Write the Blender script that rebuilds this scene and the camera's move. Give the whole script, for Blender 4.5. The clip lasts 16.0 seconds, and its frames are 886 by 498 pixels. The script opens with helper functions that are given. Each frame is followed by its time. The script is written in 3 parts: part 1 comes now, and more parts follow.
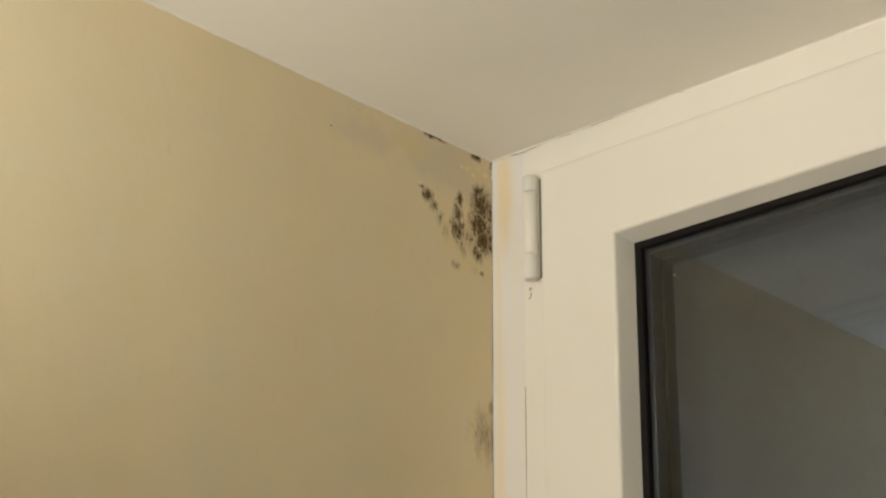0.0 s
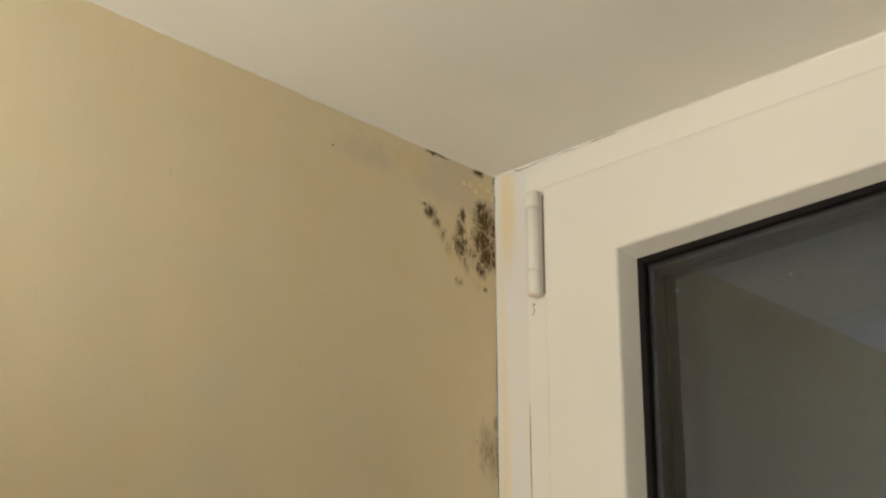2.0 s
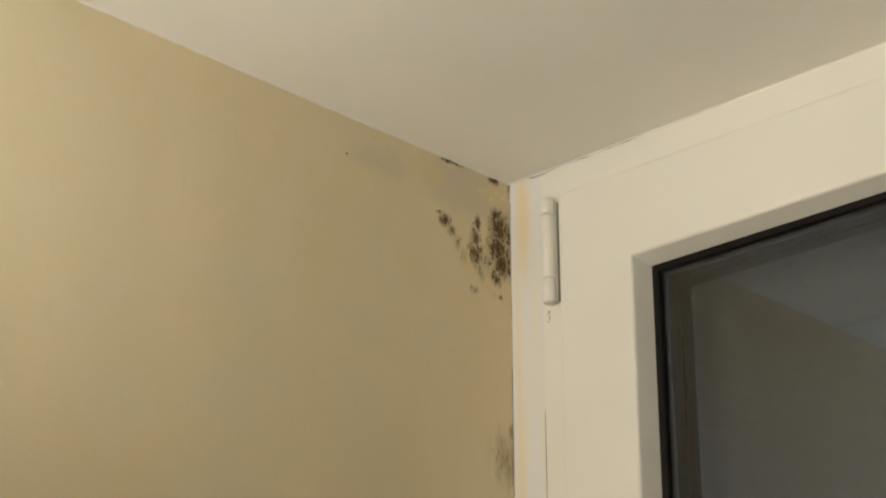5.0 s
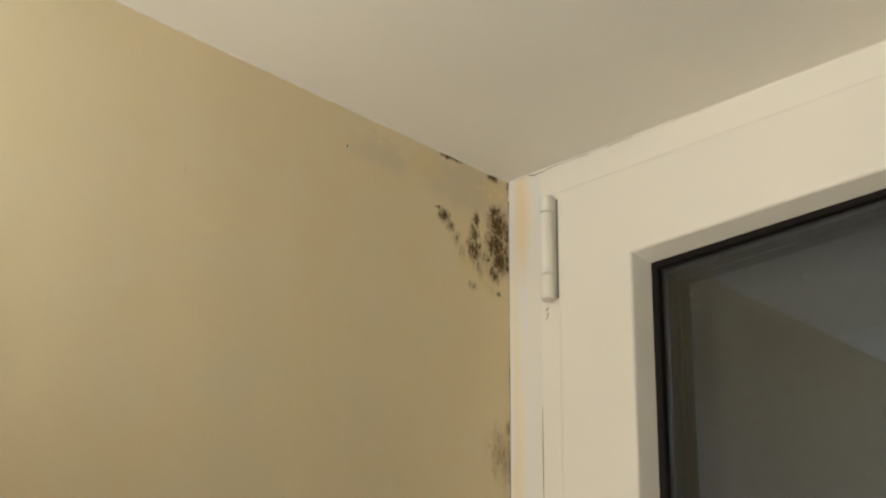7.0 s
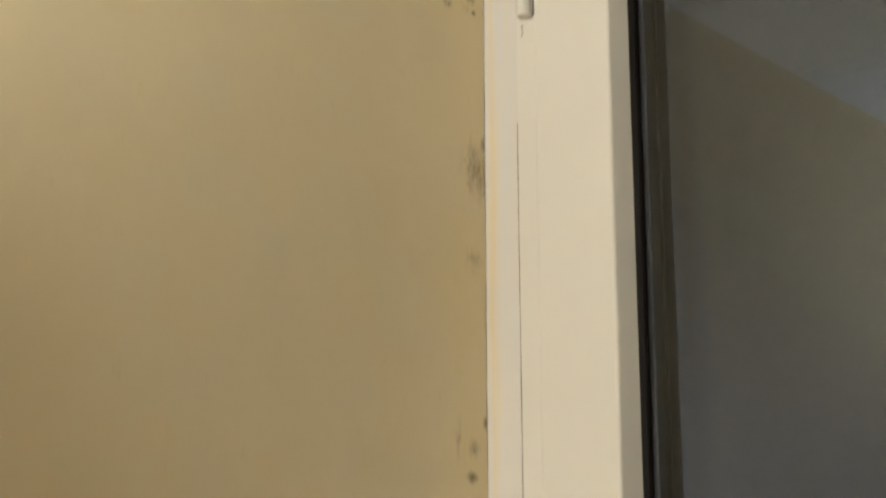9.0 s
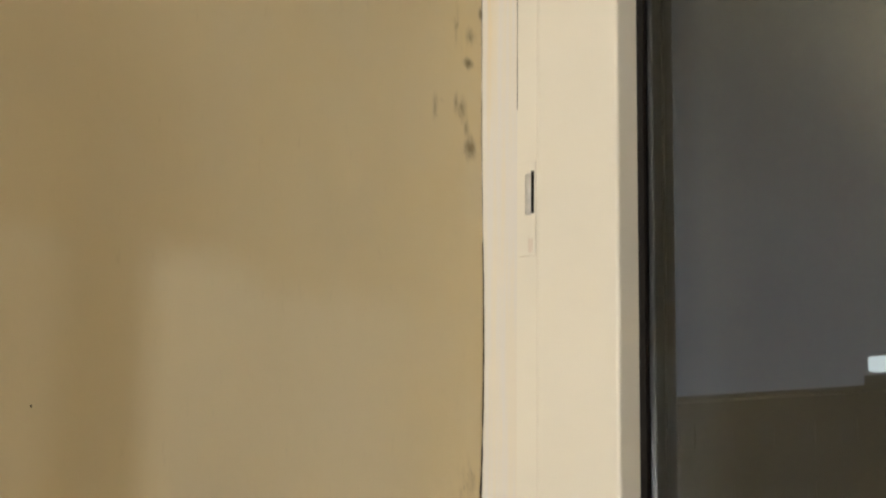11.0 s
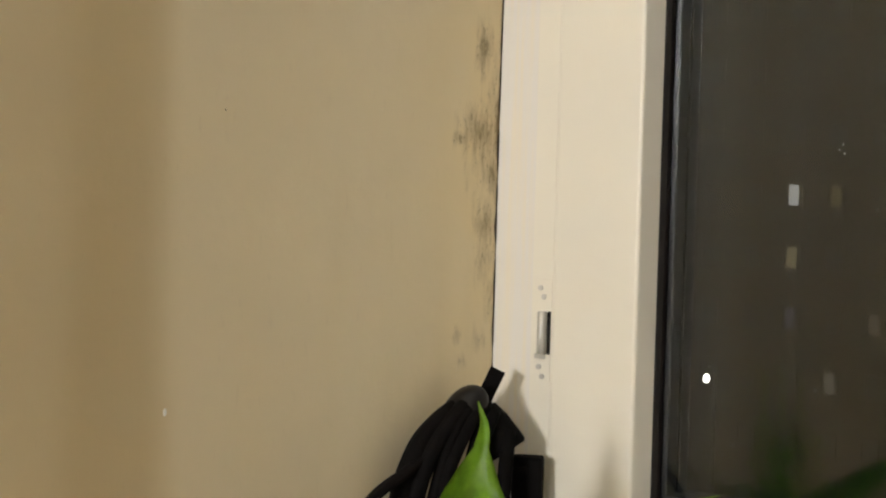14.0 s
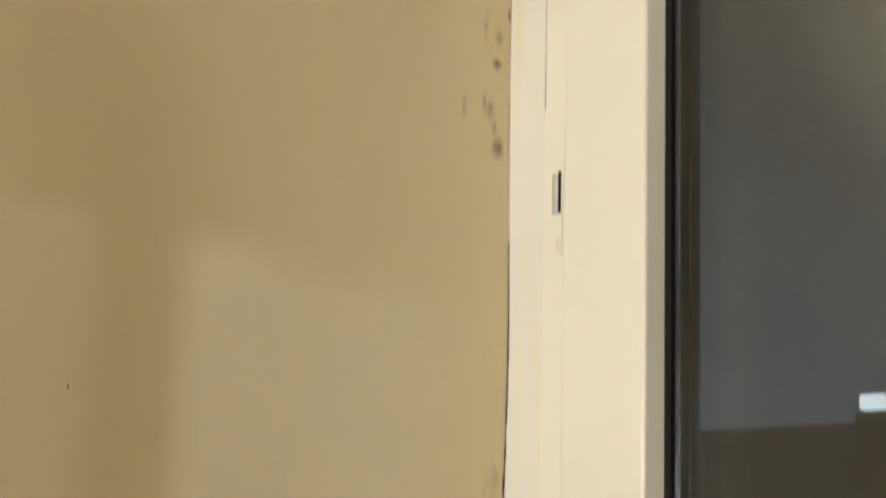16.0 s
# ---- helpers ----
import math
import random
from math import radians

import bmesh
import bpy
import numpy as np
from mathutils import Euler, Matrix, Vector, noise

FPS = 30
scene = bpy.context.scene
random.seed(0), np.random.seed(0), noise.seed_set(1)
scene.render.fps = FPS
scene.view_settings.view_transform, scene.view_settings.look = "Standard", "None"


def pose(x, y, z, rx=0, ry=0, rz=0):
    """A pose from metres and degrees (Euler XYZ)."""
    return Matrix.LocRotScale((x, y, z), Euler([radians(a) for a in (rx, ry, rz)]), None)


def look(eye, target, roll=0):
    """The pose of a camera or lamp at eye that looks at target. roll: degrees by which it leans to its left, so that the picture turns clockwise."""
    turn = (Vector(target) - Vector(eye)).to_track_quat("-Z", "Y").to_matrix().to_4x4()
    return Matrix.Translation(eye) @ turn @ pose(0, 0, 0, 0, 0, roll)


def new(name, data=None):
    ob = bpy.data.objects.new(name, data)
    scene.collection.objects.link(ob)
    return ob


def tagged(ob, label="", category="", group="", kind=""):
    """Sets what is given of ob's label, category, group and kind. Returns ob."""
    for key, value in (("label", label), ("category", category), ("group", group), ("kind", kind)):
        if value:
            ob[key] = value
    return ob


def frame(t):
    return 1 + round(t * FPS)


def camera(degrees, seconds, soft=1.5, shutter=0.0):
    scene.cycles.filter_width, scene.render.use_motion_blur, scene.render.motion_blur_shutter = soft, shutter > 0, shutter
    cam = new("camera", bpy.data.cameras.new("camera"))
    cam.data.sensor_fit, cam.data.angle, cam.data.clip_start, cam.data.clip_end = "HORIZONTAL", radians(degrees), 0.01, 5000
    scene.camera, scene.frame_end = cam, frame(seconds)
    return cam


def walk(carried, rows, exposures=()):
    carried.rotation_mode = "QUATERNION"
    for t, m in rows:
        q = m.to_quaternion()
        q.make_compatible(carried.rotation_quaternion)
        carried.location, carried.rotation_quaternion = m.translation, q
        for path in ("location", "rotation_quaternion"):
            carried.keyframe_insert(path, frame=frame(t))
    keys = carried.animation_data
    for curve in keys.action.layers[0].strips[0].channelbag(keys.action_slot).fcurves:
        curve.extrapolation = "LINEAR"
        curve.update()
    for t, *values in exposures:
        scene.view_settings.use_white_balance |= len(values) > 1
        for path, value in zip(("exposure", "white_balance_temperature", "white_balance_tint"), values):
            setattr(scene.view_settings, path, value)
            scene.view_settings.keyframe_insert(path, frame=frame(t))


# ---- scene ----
cam = camera(26.0, 16.0, soft=2.1, shutter=0.5)
PATH = [
    (0, (1.0774, -1.2436, 1.8013), (-0.178, 0.123, 2.5473), 0.31),
    (0.5, (1.0904, -1.2476, 1.8213), (-0.1742, 0.1172, 2.5534), 0.12),
    (1, (1.0894, -1.2566, 1.8303), (-0.1712, 0.1132, 2.5605), -0.08),
    (1.5, (1.0814, -1.2466, 1.8053), (-0.172, 0.1219, 2.5513), 0.21),
    (2, (1.0914, -1.2456, 1.8203), (-0.1761, 0.1141, 2.5594), -0.17),
    (2.5, (1.0804, -1.2506, 1.8183), (-0.178, 0.114, 2.5623), -0.28),
    (3, (1.0844, -1.2466, 1.8033), (-0.1577, 0.1237, 2.5641), -1),
    (3.5, (1.0834, -1.2416, 1.7973), (-0.1567, 0.1286, 2.5611), -1.4),
    (4, (1.0884, -1.2446, 1.8173), (-0.177, 0.1099, 2.5663), -1.07),
    (4.2, (1.0914, -1.2406, 1.8263), (-0.1862, 0.1071, 2.5664), -0.76),
    (6.3, (1.1024, -1.2366, 1.8193), (-0.1799, 0.0989, 2.5763), 0.55),
    (6.5, (1.1024, -1.2326, 1.8173), (-0.1789, 0.1039, 2.5743), 0.45),
    (7, (1.0784, -1.2386, 1.7943), (-0.1856, 0.1045, 2.5681), 0.43),
    (7.5, (1.0954, -1.2356, 1.8153), (-0.1841, 0.1091, 2.5604), 0.04),
    (8, (1.0894, -1.2326, 1.7853), (-0.1902, 0.1493, 2.458), 0.42),
    (8.5, (1.0643, -1.2483, 1.7598), (-0.2037, 0.172, 2.3732), -0.19),
    (9, (1.0463, -1.24, 1.7042), (-0.2204, 0.1879, 2.3012), -0.09),
    (9.5, (1.0087, -1.2617, 1.635), (-0.2397, 0.2025, 2.1831), -0.19),
    (9.7, (1.0032, -1.2855, 1.5992), (-0.2321, 0.197, 2.1271), -0.39),
    (11.8, (0.952, -1.353, 1.514), (-0.218, 0.254, 1.737), 1),
    (12, (0.954, -1.359, 1.5), (-0.219, 0.251, 1.683), 1.1),
    (12.5, (0.949, -1.353, 1.474), (-0.233, 0.257, 1.577), 1.3),
    (13, (0.944, -1.355, 1.451), (-0.25, 0.25, 1.485), 1.5),
    (13.5, (0.94, -1.346, 1.434), (-0.249, 0.262, 1.415), 1.7),
    (14, (0.94, -1.347, 1.412), (-0.251, 0.259, 1.331), 1.6),
    (14.5, (0.926, -1.327, 1.439), (-0.27, 0.276, 1.438), 1.5),
    (15, (0.934, -1.34, 1.477), (-0.261, 0.259, 1.595), 1.3),
    (15.5, (0.956, -1.375, 1.521), (-0.23, 0.217, 1.759), 1.2),
    (16, (0.945, -1.358, 1.508), (-0.231, 0.212, 1.901), 1.5),
]
walk(cam, [(t, look(eye, target, roll)) for t, eye, target, roll in PATH], [(0, -0.34, 6500, 10), (1, -0.44, 6500, 10), (7.5, -0.47, 6520, 10), (9.7, -0.22, 6520, 10.5), (12, -0.12, 6420, 11.5), (12.6, -0.05, 6380, 11.5), (14, -0.07, 6300, 12), (15, -0.04, 6380, 11.5), (16, 0.06, 6460, 10)])


# ---- light ----
world = bpy.data.worlds.new("night_sky")
scene.world = world
world.use_nodes = True
sky = world.node_tree
ray = sky.nodes.new("ShaderNodeTexCoord")
height = sky.nodes.new("ShaderNodeSeparateXYZ")
sky.links.new(ray.outputs["Generated"], height.inputs[0])
glow = sky.nodes.new("ShaderNodeValToRGB")
glow.color_ramp.elements[0].position, glow.color_ramp.elements[0].color = 0.0, (0.050, 0.060, 0.080, 1)
glow.color_ramp.elements[1].position, glow.color_ramp.elements[1].color = 0.34, (0.012, 0.014, 0.016, 1)
glow.color_ramp.elements.new(0.19).color = (0.042, 0.049, 0.060, 1)
sky.links.new(height.outputs["Z"], glow.inputs["Fac"])
sky.links.new(glow.outputs["Color"], sky.nodes["Background"].inputs[0])
sky.nodes["Background"].inputs[1].default_value = 1.0


def lamp(name, place, watts, colour, radius, up=None):
    """A bare bulb, or with up (degrees) an uplighter whose shade opens to the ceiling."""
    data = bpy.data.lights.new(name, "SPOT" if up else "POINT")
    data.energy, data.color, data.shadow_soft_size = watts, colour, radius
    ob = new(name, data)
    ob.location = place
    if up:
        data.spot_size, data.spot_blend = radians(up), 0.75
        ob.rotation_euler = (radians(180), 0, 0)
    return ob


lamp("uplighter_light", (0.47, -1.16, 1.90), 32.0, (1.0, 0.98, 0.89), 0.07, 160)
lamp("room_lamp_light", (0.29, -3.90, 1.75), 228, (1.0, 0.98, 0.91), 0.24)


# ---- materials ----
def material(name, colour, rough=0.6, metal=0.0, vary=0.06, scale=6.0, bump=0.0, bump_scale=120.0, spec=0.5, fine=0.0):
    """A painted or moulded surface with blotches at one scale and fine grain at another."""
    m = bpy.data.materials.new(name)
    m.use_nodes = True
    nt = m.node_tree
    n, l = nt.nodes, nt.links
    b = n["Principled BSDF"]
    b.inputs["Roughness"].default_value = rough
    b.inputs["Metallic"].default_value = metal
    b.inputs["Specular IOR Level"].default_value = spec
    co = n.new("ShaderNodeTexCoord")
    t = n.new("ShaderNodeTexNoise")
    t.inputs["Scale"].default_value = scale
    t.inputs["Detail"].default_value = 5
    l.new(co.outputs["Object"], t.inputs["Vector"])
    r = n.new("ShaderNodeValToRGB")
    r.color_ramp.elements[0].position, r.color_ramp.elements[1].position = 0.3, 0.7
    r.color_ramp.elements[0].color = (*[c * (1 - vary) for c in colour], 1)
    r.color_ramp.elements[1].color = (*[min(1, c * (1 + vary)) for c in colour], 1)
    l.new(t.outputs["Fac"], r.inputs["Fac"])
    l.new(r.outputs["Color"], b.inputs["Base Color"])
    if bump:
        f = n.new("ShaderNodeTexNoise")
        f.inputs["Scale"].default_value = bump_scale
        f.inputs["Detail"].default_value = 4
        l.new(co.outputs["Object"], f.inputs["Vector"])
        bp = n.new("ShaderNodeBump")
        bp.inputs["Strength"].default_value = bump
        bp.inputs["Distance"].default_value = 0.002
        l.new(f.outputs["Fac"], bp.inputs["Height"])
        l.new(bp.outputs["Normal"], b.inputs["Normal"])
    return m


def glowing(name, colour, strength):
    m = bpy.data.materials.new(name)
    m.use_nodes = True
    b = m.node_tree.nodes["Principled BSDF"]
    b.inputs["Base Color"].default_value = (0.02, 0.02, 0.02, 1)
    b.inputs["Emission Color"].default_value = (*colour, 1)
    b.inputs["Emission Strength"].default_value = strength
    return m


def glass_material(name, tint=(1, 1, 1), ior=1.5):
    m = bpy.data.materials.new(name)
    m.use_nodes = True
    b = m.node_tree.nodes["Principled BSDF"]
    b.inputs["Base Color"].default_value = (*tint, 1)
    b.inputs["Roughness"].default_value = 0.0
    b.inputs["IOR"].default_value = ior
    b.inputs["Transmission Weight"].default_value = 1.0
    b.inputs["Specular Tint"].default_value = (0.88, 0.94, 1.0, 1)
    return m


class Nodes:
    """Short ways to wire a node tree."""

    def __init__(self, mat):
        mat.use_nodes = True
        self.nt = mat.node_tree
        self.bsdf = self.nt.nodes["Principled BSDF"]

    def put(self, socket, value):
        if hasattr(value, "is_linked"):
            self.nt.links.new(value, socket)
        else:
            socket.default_value = value

    def math(self, op, a, b=0.0, c=0.0, clamp=False):
        n = self.nt.nodes.new("ShaderNodeMath")
        n.operation, n.use_clamp = op, clamp
        for s, v in zip(n.inputs, (a, b, c)):
            self.put(s, v)
        return n.outputs[0]

    def vec(self, op, a, b):
        n = self.nt.nodes.new("ShaderNodeVectorMath")
        n.operation = op
        self.put(n.inputs[0], a)
        self.put(n.inputs[1], b)
        return n.outputs["Value"] if op in ("LENGTH", "DISTANCE") else n.outputs["Vector"]

    def swap(self, at):
        """The same place with its x written as y."""
        a, b = self.nt.nodes.new("ShaderNodeSeparateXYZ"), self.nt.nodes.new("ShaderNodeCombineXYZ")
        self.put(a.inputs[0], at)
        self.put(b.inputs[1], a.outputs[0])
        self.put(b.inputs[2], a.outputs[2])
        return b.outputs[0]

    def noise(self, at, scale, detail=4.0, rough=0.55):
        n = self.nt.nodes.new("ShaderNodeTexNoise")
        self.put(n.inputs["Vector"], at)
        n.inputs["Scale"].default_value, n.inputs["Detail"].default_value, n.inputs["Roughness"].default_value = scale, detail, rough
        return n.outputs["Fac"]

    def step(self, value, low, high, to_low=0.0, to_high=1.0):
        n = self.nt.nodes.new("ShaderNodeMapRange")
        n.interpolation_type = "SMOOTHSTEP"
        for s, v in zip(n.inputs[:5], (value, low, high, to_low, to_high)):
            self.put(s, v)
        return n.outputs[0]

    def mix(self, fac, a, b):
        n = self.nt.nodes.new("ShaderNodeMix")
        n.data_type = "RGBA"
        self.put(n.inputs[0], fac)
        self.put(n.inputs[6], a if hasattr(a, "is_linked") else (*a, 1))
        self.put(n.inputs[7], b if hasattr(b, "is_linked") else (*b, 1))
        return n.outputs[2]

    def blobs(self, at, spots):
        """The strongest of some soft oval spots on the wall: (y, z, half width, half height, strength)."""
        best = None
        for y, z, ry, rz, s in spots:
            d = self.vec("SUBTRACT", at, (0, y, z))
            d = self.vec("MULTIPLY", d, (0, 1 / ry, 1 / rz))
            r = self.vec("LENGTH", d, (0, 0, 0))
            v = self.math("MULTIPLY_ADD", r, -0.6 * s, 1.18 * s)
            best = v if best is None else self.math("MAXIMUM", best, v)
        return self.math("MAXIMUM", best, 0.0)


# mould on the wall beside the window: y, z, half width, half height, strength
MOULD_TOP = [
    (-0.098, 2.494, 0.0034, 0.0020, 0.70),
    (-0.090, 2.488, 0.0060, 0.0060, 0.90),
    (-0.082, 2.481, 0.0052, 0.0050, 0.70),
    (-0.048, 2.498, 0.0034, 0.0060, 1.00),
    (-0.050, 2.483, 0.0052, 0.0100, 0.80),
    (-0.050, 2.467, 0.0086, 0.0110, 0.80),
    (-0.024, 2.513, 0.0034, 0.0060, 1.00),
    (-0.019, 2.500, 0.0112, 0.0140, 1.00),
    (-0.021, 2.480, 0.0112, 0.0140, 1.00),
    (-0.016, 2.466, 0.0095, 0.0110, 1.00),
    (-0.023, 2.450, 0.0060, 0.0070, 0.80),
    (-0.018, 2.433, 0.0026, 0.0020, 0.80),
    (-0.053, 2.432, 0.0052, 0.0040, 0.50),
    (-0.087, 2.549, 0.0069, 0.0030, 1.00),
    (-0.076, 2.549, 0.0086, 0.0020, 1.00),
    (-0.026, 2.548, 0.0060, 0.0040, 1.00),
    (-0.003, 2.544, 0.0034, 0.0070, 0.70),
    (-0.006, 2.498, 0.0060, 0.0150, 0.75),
    (-0.007, 2.472, 0.0060, 0.0160, 0.75),
    (-0.035, 2.464, 0.0100, 0.0140, 0.50),
    (-0.046, 2.452, 0.0070, 0.0080, 0.50),
    (-0.074, 2.472, 0.0048, 0.0060, 0.55),
    (-0.066, 2.460, 0.0044, 0.0070, 0.40),
    (-0.030, 2.434, 0.0060, 0.0060, 0.30),
]
MOULD_MIDDLE = [
    (-0.004, 2.308, 0.0050, 0.0070, 0.80),
    (-0.015, 2.280, 0.0150, 0.0210, 0.55),
    (-0.004, 2.276, 0.0040, 0.0210, 0.60),
    (-0.018, 2.198, 0.0100, 0.0080, 0.45),
    (-0.005, 2.053, 0.0030, 0.0050, 0.80),
    (-0.021, 2.029, 0.0060, 0.0070, 0.50),
    (-0.023, 2.004, 0.0060, 0.0040, 0.80),
    (-0.039, 2.030, 0.0050, 0.0170, 0.35),
    (-0.032, 1.961, 0.0060, 0.0100, 0.55),
    (-0.021, 1.927, 0.0075, 0.0090, 0.75),
    (-0.068, 1.955, 0.0036, 0.0120, 0.42),
    (-0.058, 1.963, 0.0070, 0.0026, 0.30),
    (-0.040, 1.966, 0.0034, 0.0080, 0.50),
    (-0.026, 1.944, 0.0034, 0.0080, 0.55),
    (-0.001, 1.940, 0.0040, 0.0130, 0.60),
    (-0.020, 2.198, 0.0100, 0.0120, 0.35),
]
MOULD_LOW = [
    (-0.000, 1.707, 0.0030, 0.0130, 0.90),
    (-0.022, 1.633, 0.0090, 0.0200, 0.40),
    (-0.025, 1.582, 0.0080, 0.0130, 0.50),
    (-0.027, 1.517, 0.0100, 0.0200, 0.55),
    (-0.030, 1.447, 0.0220, 0.0200, 0.55),
    (-0.055, 1.440, 0.0070, 0.0060, 0.60),
    (-0.005, 1.451, 0.0070, 0.0290, 0.80),
    (-0.012, 1.412, 0.0080, 0.0160, 0.60),
    (-0.020, 1.367, 0.0130, 0.0270, 0.45),
    (-0.001, 1.614, 0.0040, 0.0440, 0.60),
    (-0.028, 1.517, 0.0080, 0.0150, 0.40),
    (-0.021, 1.371, 0.0130, 0.0250, 0.40),
    (-0.025, 1.271, 0.0100, 0.0100, 0.35),
    (-0.052, 1.276, 0.0050, 0.0070, 0.40),
    (-0.048, 1.253, 0.0080, 0.0060, 0.30),
    (-0.001, 1.463, 0.0040, 0.0380, 0.80),
    (-0.000, 1.357, 0.0020, 0.0580, 0.60),
    (-0.010, 1.304, 0.0070, 0.0190, 0.40),
    (-0.022, 1.425, 0.0200, 0.0360, 0.36),
    (-0.014, 1.485, 0.0100, 0.0300, 0.34),
    (-0.018, 1.345, 0.0120, 0.0340, 0.36),
]


def wall_material():
    m = bpy.data.materials.new("beige_painted_plaster")
    k = Nodes(m)
    co = k.nt.nodes.new("ShaderNodeNewGeometry").outputs["Position"]
    base = k.mix(k.step(k.noise(co, 3.0, 3), 0.3, 0.7), (0.78, 0.66, 0.425), (0.82, 0.70, 0.465))
    base = k.mix(k.step(k.noise(co, 14.0, 4), 0.35, 0.75), base, (0.79, 0.685, 0.475))
    wob = k.noise(co, 55.0, 4)
    # repainted patches with ragged edges; the right one also paints in light
    sep = k.nt.nodes.new("ShaderNodeSeparateXYZ")
    k.put(sep.inputs[0], co)
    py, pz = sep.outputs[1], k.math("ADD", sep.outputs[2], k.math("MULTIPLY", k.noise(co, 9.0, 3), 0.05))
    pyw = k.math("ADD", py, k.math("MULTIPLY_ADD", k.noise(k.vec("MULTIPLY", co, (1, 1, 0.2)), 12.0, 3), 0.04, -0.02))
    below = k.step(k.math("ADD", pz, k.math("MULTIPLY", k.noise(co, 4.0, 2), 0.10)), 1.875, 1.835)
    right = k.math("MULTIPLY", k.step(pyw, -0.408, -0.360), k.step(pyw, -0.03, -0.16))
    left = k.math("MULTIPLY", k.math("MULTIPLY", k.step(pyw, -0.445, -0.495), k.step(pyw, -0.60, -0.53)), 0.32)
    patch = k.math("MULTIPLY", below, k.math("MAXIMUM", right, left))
    # paint browner lower down, away from the window, with dimming light painted in
    dim_brown = k.math("MULTIPLY", k.step(k.math("ADD", pz, k.math("MULTIPLY", py, 0.9)), 1.95, 1.45), k.step(pyw, -0.20, -0.46))
    base = k.mix(k.math("MULTIPLY", dim_brown, 0.74), base, (0.57, 0.46, 0.275))
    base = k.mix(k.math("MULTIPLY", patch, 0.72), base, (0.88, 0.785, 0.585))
    # scrubbed, greyish plaster under the ceiling
    grey = k.blobs(co, [(-0.05, 2.525, 0.075, 0.028, 0.8), (-0.17, 2.52, 0.05, 0.022, 0.6), (-0.02, 2.53, 0.03, 0.02, 0.8)])
    grey = k.step(k.math("ADD", grey, k.math("MULTIPLY", wob, 0.5)), 0.55, 0.95)
    base = k.mix(k.math("MULTIPLY", grey, 0.6), base, (0.66, 0.58, 0.45))
    yellow = k.blobs(co, [(-0.112, 2.530, 0.022, 0.013, 0.9), (-0.024, 2.533, 0.020, 0.012, 0.9), (-0.062, 2.455, 0.014, 0.022, 0.7), (-0.030, 2.440, 0.03, 0.02, 0.6), (-0.03, 2.1, 0.05, 0.3, 0.5)])
    yellow = k.step(k.math("ADD", yellow, k.math("MULTIPLY", wob, 0.5)), 0.6, 1.0)
    base = k.mix(k.math("MULTIPLY", yellow, 0.55), base, (0.78, 0.65, 0.36))
    # mould: a soft grey-brown bloom and dark specks in it
    fine = k.noise(k.vec("MULTIPLY", co, (1, 1, 0.55)), 270.0, 7, 0.72)
    mid = k.noise(k.vec("MULTIPLY", co, (1, 1, 0.28)), 150.0, 4, 0.6)
    bloom_all = speck_all = None
    for spots, dark, haze in ((MOULD_TOP, 0.95, 0.85), (MOULD_MIDDLE, 0.32, 0.85), (MOULD_LOW, 0.40, 1.0)):
        b = k.blobs(co, spots)
        bloom = k.math("MULTIPLY", k.step(k.math("ADD", b, k.math("MULTIPLY_ADD", mid, 1.0, -0.5)), 0.10, 0.95), haze)
        speck = k.math("MULTIPLY", k.step(k.math("ADD", k.math("MULTIPLY", b, 0.55), k.math("MULTIPLY_ADD", fine, 1.9, -0.95)), 0.25, 0.50), dark)
        speck = k.math("MULTIPLY", speck, k.step(b, 0.05, 0.3))
        bloom_all = bloom if bloom_all is None else k.math("MAXIMUM", bloom_all, bloom)
        speck_all = speck if speck_all is None else k.math("MAXIMUM", speck_all, speck)
    base = k.mix(bloom_all, base, (0.30, 0.225, 0.125))
    dirt = k.mix(k.step(k.noise(co, 260.0, 3), 0.36, 0.58), (0.032, 0.022, 0.012), (0.15, 0.088, 0.030))
    base = k.mix(speck_all, base, dirt)
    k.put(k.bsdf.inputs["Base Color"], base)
    k.bsdf.inputs["Roughness"].default_value = 0.75
    k.bsdf.inputs["Specular IOR Level"].default_value = 0.3
    bp = k.nt.nodes.new("ShaderNodeBump")
    bp.inputs["Strength"].default_value, bp.inputs["Distance"].default_value = 0.25, 0.002
    uneven = k.noise(k.vec("MULTIPLY", co, (1, 1, 0.25)), 7.0, 2)
    k.put(bp.inputs["Height"], k.math("ADD", k.math("MULTIPLY", k.noise(co, 90.0, 4), 0.6), k.math("ADD", k.math("MULTIPLY", k.noise(co, 16.0, 3), 1.5), k.math("MULTIPLY", uneven, 7.0))))
    k.put(k.bsdf.inputs["Normal"], bp.outputs["Normal"])
    return m


